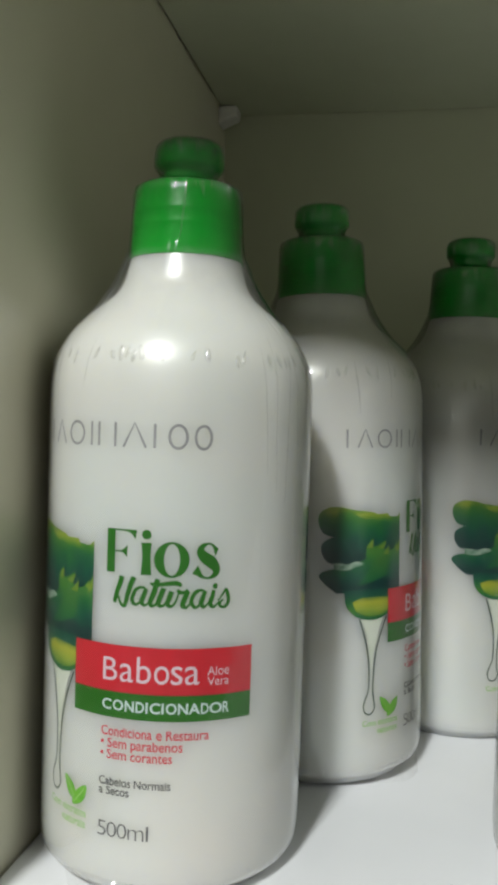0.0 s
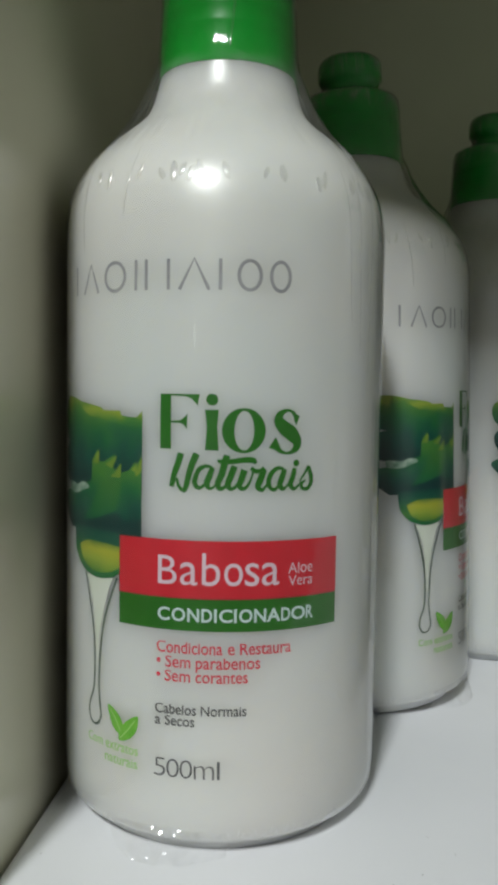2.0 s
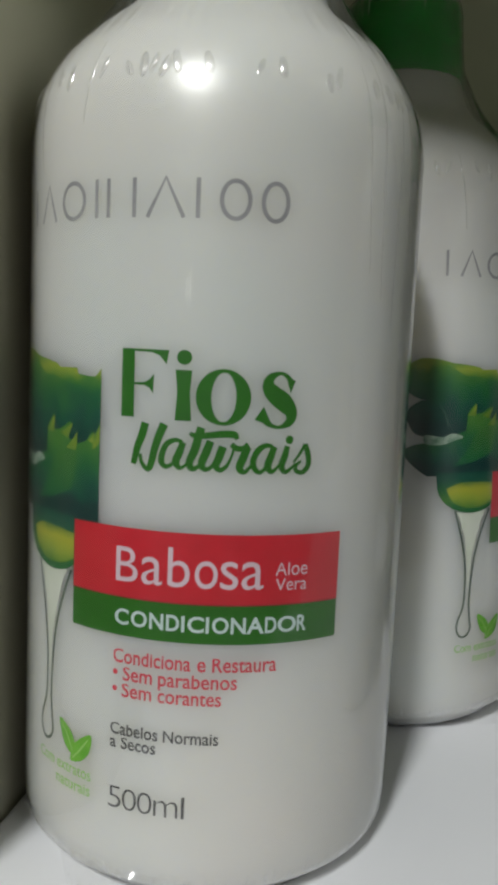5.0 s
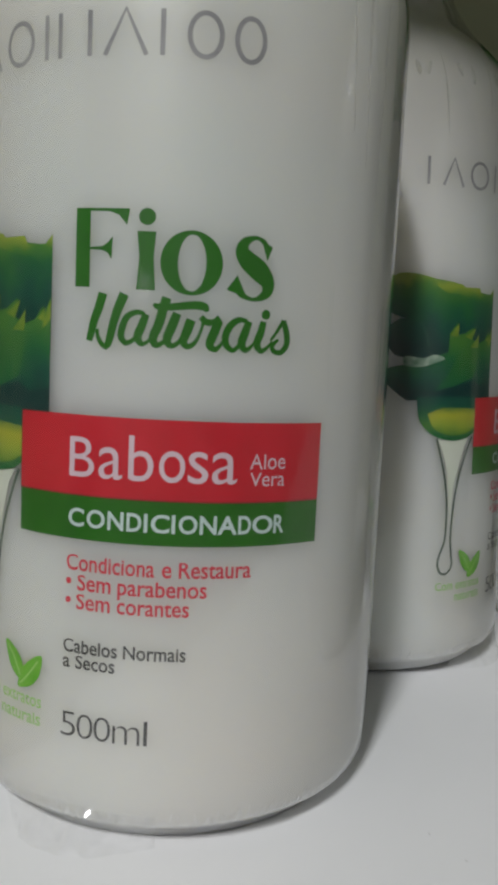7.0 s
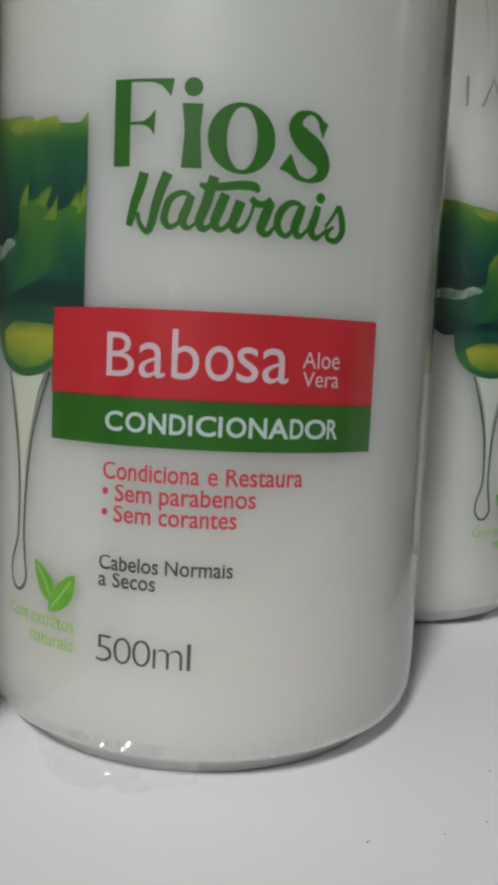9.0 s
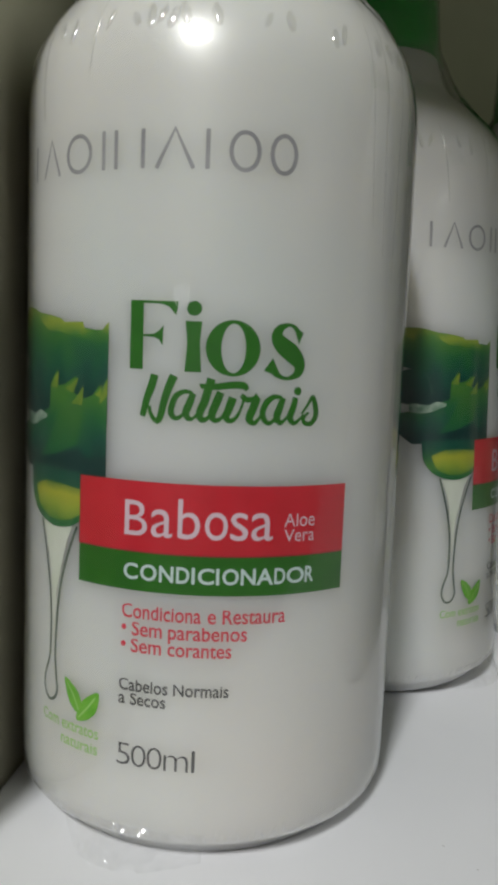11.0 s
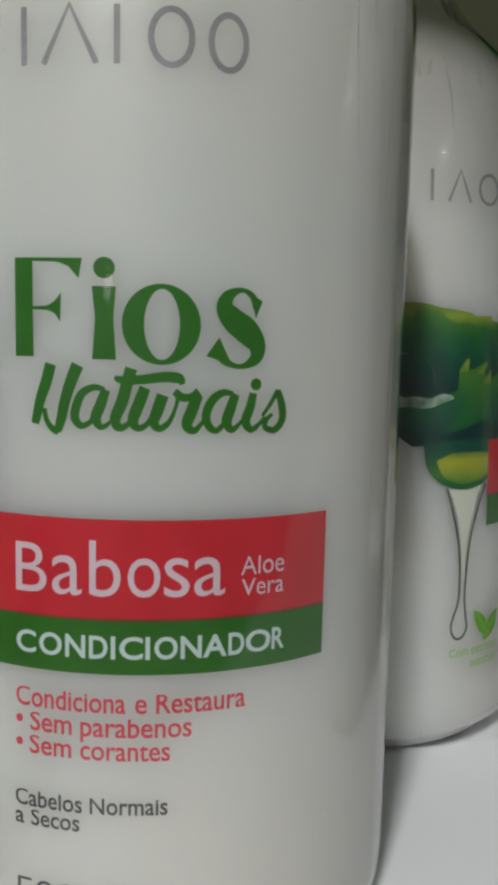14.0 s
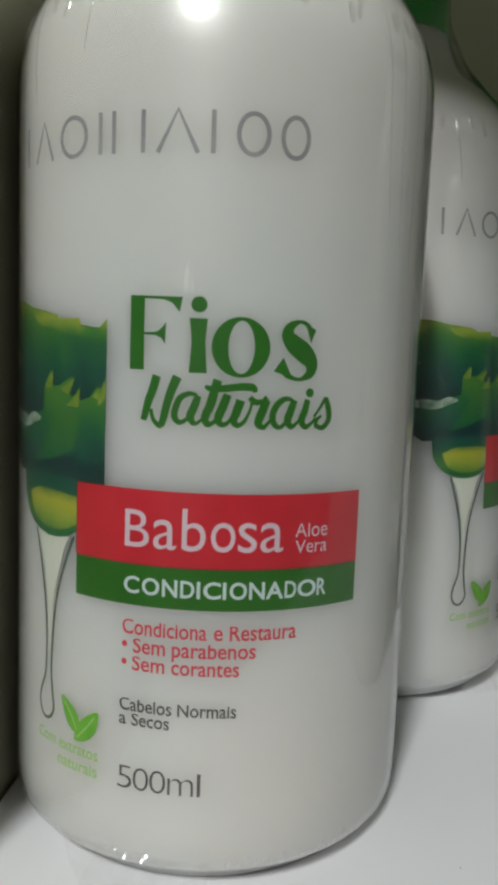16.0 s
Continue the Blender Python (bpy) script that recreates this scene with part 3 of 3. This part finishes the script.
    part("leaf_shade", wrapped(flat(smooth_line([(-41.2, 75.2), (-43.8, 73.4), (-44.0, 70.6), (-42.2, 67.8), (-38.8, 67.2)], 4) + [(-30, 66.0), (-17, 66.6), (-17, 77.0)] + smooth_line([(-22, 77.4), (-30, 76.2), (-37, 75.6), (-41.2, 75.2)], 4)[:-1]), 0.00018), ALOE_DARK, aloe, "dark teal middle leaf")
    part("leaf_front", wrapped(flat(smooth_line([(-39.4, 58.4), (-42.4, 60.6), (-44.8, 63.5), (-43.0, 65.2), (-39.0, 66.0)], 4) + [(-35.0, 67.0), (-30.2, 68.6), (-30.0, 72.4), (-28.0, 74.9), (-28.4, 72.2), (-26.2, 72.4), (-23.2, 74.0), (-24.0, 71.4), (-21.6, 70.6), (-19.8, 71.2), (-18.4, 73.0), (-18.5, 71.4), (-17.1, 74.0), (-17.0, 59.0)]), 0.00022), ALOE_FRONT, aloe, "spiny front leaf")
    part("leaf_light", wrapped(flat([(-21.7, 72.4), (-21.8, 69.4), (-22.06, 66.5), (-22.9, 63.4), (-28.4, 61.4), (-33.7, 60.1), (-30.7, 63.1), (-29.1, 65.4), (-27.6, 68.1), (-24.9, 69.4), (-23.2, 70.6)]), 0.00026), ALOE_LIGHT, aloe, "light green leaf face")
    for points in ([(-30.0, 72.0), (-29.0, 73.1), (-27.7, 74.5), (-27.75, 73.2), (-27.9, 71.8)], [(-26.2, 71.9), (-24.6, 72.5), (-22.75, 73.75), (-23.3, 72.5), (-23.9, 71.25)], [(-24.4, 69.7), (-23.0, 70.9), (-21.7, 72.4), (-21.75, 71.0), (-22.0, 69.6)],
                   [(-19.35, 71.3), (-18.7, 71.9), (-18.1, 72.85), (-18.1, 70.9)], [(-18.5, 70.0), (-17.8, 72.2), (-17.03, 73.9), (-17.03, 71.3), (-17.7, 70.6)]):
        part("leaf_spine", wrapped(flat(points), 0.00027), SPINE, aloe, "yellow-green spine")
    part("leaf_gap", wrapped(flat(smooth_line([(-40.0, 67.6), (-36.0, 67.2), (-33.6, 68.0), (-31.0, 67.2), (-33.4, 66.3), (-36.4, 65.4), (-40.0, 65.7)], 4, True)), 0.00026), GAP, aloe, "pale gap between leaves")
    part("leaf_vein", wrapped(strokes([[(-34.4, 65.0), (-33.6, 63.4), (-33.0, 61.4)], [(-33.2, 65.4), (-32.4, 63.8), (-31.8, 62.2)], [(-32.0, 65.8), (-31.3, 64.6), (-30.8, 63.4)], [(-37.0, 74.6), (-35.6, 72.4), (-34.8, 69.6)]], 0.18), 0.00028), VEIN, aloe, "pale veins of the cut leaf")
    part("leaf_base", wrapped(flat([(-38.6, 58.6), (-17, 59.1), (-17, 62.2), (-20.6, 61.5), (-22.9, 62.7), (-28.0, 61.5), (-33.7, 60.4)]), 0.00028), ALOE_DARK, aloe, "dark cut line of the leaf")
    part("gel_bowl", wrapped(flat([(-37.2, 59.2)] + smooth_line([(-37.0, 57.0), (-36.3, 54.0), (-33.4, 51.2), (-28.4, 49.9), (-24.0, 50.5), (-22.0, 51.6)], 4) + [(-22.0, 59.2)]), 0.00030), ALOE_RIM, aloe, "cut green end of the leaf")
    part("gel", wrapped(flat(smooth_line([(-34.6, 55.6), (-32.8, 52.4), (-28.6, 51.0), (-24.4, 51.5), (-22.0, 52.6)], 4) + [(-22.0, 56.6)] + smooth_line([(-26.0, 56.9), (-31.0, 56.9), (-34.6, 55.6)], 3)[:-1]), 0.00034), ALOE_GEL, aloe, "yellow gel")
    part("gel_tint", wrapped(flat([(-31.8, 50.2), (-28.4, 49.8), (-23.6, 50.4), (-24.8, 48.4), (-26.0, 44.5), (-27.4, 39.5), (-28.1, 31.0), (-28.7, 39.5), (-29.6, 44.5), (-30.8, 48.0)]), 0.00008), TINT, aloe, "faint green tint of the drip")
    left = smooth_line([(-32.2, 50.4), (-31.0, 46.5), (-29.8, 42.0), (-29.0, 37.0), (-28.9, 31.5), (-29.2, 28.0), (-30.4, 25.0), (-30.7, 23.0), (-30.0, 21.4), (-28.8, 20.9), (-27.6, 21.5), (-26.9, 23.0), (-27.2, 25.0), (-27.6, 28.4)], 5)
    right = smooth_line([(-22.6, 50.6), (-24.2, 47.0), (-26.0, 42.0), (-27.0, 37.0), (-27.5, 31.5), (-27.6, 28.4)], 5)
    part("gel_drop", wrapped(strokes([left, right], 0.5), 0.00012), DROP_INK, aloe, "thin dark outline of a gel drop")

    # clear shrink film round the whole bottle
    film = [(0.0030, 0.1823), (0.0061, 0.1821), (0.0078, 0.1815), (0.0088, 0.1804), (0.0091, 0.1788), (0.0091, 0.1768), (0.0092, 0.1754), (0.0080, 0.1738), (0.0074, 0.1720), (0.0080, 0.1709), (0.0122, 0.1704), (0.0138, 0.1694),
            (0.0143, 0.1670), (0.0146, 0.1620), (0.0149, 0.1560), (0.0154, 0.1528), (0.0169, 0.1496), (0.0182, 0.1464), (0.0200, 0.1432), (0.0220, 0.1402), (0.0242, 0.1374), (0.0256, 0.1358), (0.0264, 0.1349), (0.0271, 0.1341), (0.0278, 0.1334),
            (0.0284, 0.1327), (0.0292, 0.1317), (0.0304, 0.1300), (0.0322, 0.1268), (0.0333, 0.1235), (0.0339, 0.1200),
            (0.0341, 0.1170), (0.0341, 0.1000), (0.0341, 0.0700), (0.0341, 0.0400), (0.0341, 0.0150), (0.0340, 0.0070), (0.0337, 0.0044), (0.0333, 0.0028), (0.0328, 0.0022)]
    f = part("shrink_film", revolve(film, 360, film_wobble), FILM, base, "clear creased shrink film", True)
    f.visible_shadow = False

    bm = bmesh.new()
    film_folds(bm, film)
    folds = part("film_folds", bm, FOLD, base, smooth=True)
    tagged(folds, "fine shiny folds of the shrink film", kind="stuff")
    folds.visible_shadow = False

    # crumpled film end at the foot: flat creased facets that stand off the heel
    bm, prev = bmesh.new(), None
    for i in range(61):
        k = i / 60
        a = radians(-43 + 43 * k)
        swell = min(1.0, k / 0.28, (1 - k) / 0.40)
        row = []
        for j, (dr, z) in enumerate(((-0.0004, 0.0046), (0.0004, 0.0040), (0.0009, 0.0033), (0.0015, 0.0026), (0.0021, 0.0018), (0.0026, 0.0011), (0.0030, 0.0005))):
            n = noise.noise(Vector((k * 11 + j * 0.5, j * 0.8, 3.1)))
            fold = abs((k * 9 + j * 0.35 + n) % 1.0 - 0.5) - 0.25
            r = 0.0337 + dr * swell * (0.95 + 0.4 * n) - 0.0016 * (1 - swell) * (j / 6) + 0.0011 * fold * swell * (0 < j)
            row.append(bm.verts.new((r * math.sin(a), -r * math.cos(a), max(-0.0016, 1.35 * z - 0.0022 + 0.0009 * fold * swell * (j > 1)))))
        if prev:
            for p, q, u, v in zip(prev, prev[1:], row[1:], row):
                bm.faces.new((p, q, u, v))
        prev = row
    tail = part("film_end", bm, FILM_END, base, "crumpled end of the shrink film", True)
    tail.visible_shadow = False
    return base


def place(x, y, turn, lean=0.0):
    return pose(x, y, 0.0004 + abs(math.sin(radians(lean))) * 0.020) @ pose(0, 0, 0, 0, lean, 0) @ pose(0, 0, 0, 0, 0, turn)


bottle = make_bottle("conditioner_bottle")
bottle.matrix_world = place(0, 0, 9.6)
ROW = "conditioner bottles on the shelf"
tagged(bottle, "white conditioner bottle with green cap in clear film beside side panel", "bottle", ROW)
for x, y, turn, lean, label in ((0.0326, 0.0700, 81.6, -1.7, "white conditioner bottle with green cap, turned sideways, partly in shade"),
                                (0.0797, 0.1225, 68.6, 0, "white conditioner bottle with green cap near the shaded back panel"),
                                (0.1184, 0.0110, 50.0, 0, "white conditioner bottle with green cap, near the front of the shelf"),
                                (0.1400, 0.1545, 60.0, 0, "white conditioner bottle with green cap, against the back panel")):
    other = tagged(copy_thing(bottle, place(x, y, turn, lean)), label, "bottle", ROW)
    if lean:
        # the foil line is stamped a little lower on this one
        for piece in other.children:
            if piece.name.startswith("brand_print"):
                piece.location.z -= 0.0018

# ---- small things ----
bm = bmesh.new()
bmesh.ops.create_cube(bm, size=1)
for v in bm.verts:
    v.co = (v.co.x * 0.009 + LEFT + 0.0045, v.co.y * 0.010 + 0.180, v.co.z * 0.009 + TOP - 0.0050)
    if v.co.z < TOP - 0.006 and v.co.x > LEFT + 0.006:
        v.co.z += 0.004
bmesh.ops.bevel(bm, geom=bm.edges[:], offset=0.0012, segments=2, affect="EDGES", profile=0.5)
pin = mesh_ob("shelf_support", bm, WHITE_PIN)
tagged(pin, "small white plastic shelf support in the back corner", "shelf support")

bm = bmesh.new()
rng = random.Random(5)
for i in range(50):
    x, y, s = rng.uniform(-0.03, 0.12), rng.uniform(-0.095, -0.005), rng.uniform(0.00005, 0.00012)
    if math.hypot(x, y) < 0.04 or math.hypot(x - 0.1184, y - 0.011) < 0.037:
        continue
    m = Matrix.Translation((x, y, BASE + s * 0.5)) @ Matrix.Rotation(rng.uniform(0, 3), 4, "Z") @ Matrix.Diagonal((s * rng.uniform(1, 4), s, s, 1))
    bmesh.ops.create_icosphere(bm, subdivisions=1, radius=1, matrix=m)
tagged(mesh_ob("dust_specks", bm, DUST), "tiny dark specks of dust on the shelf board", "dust", kind="stuff")
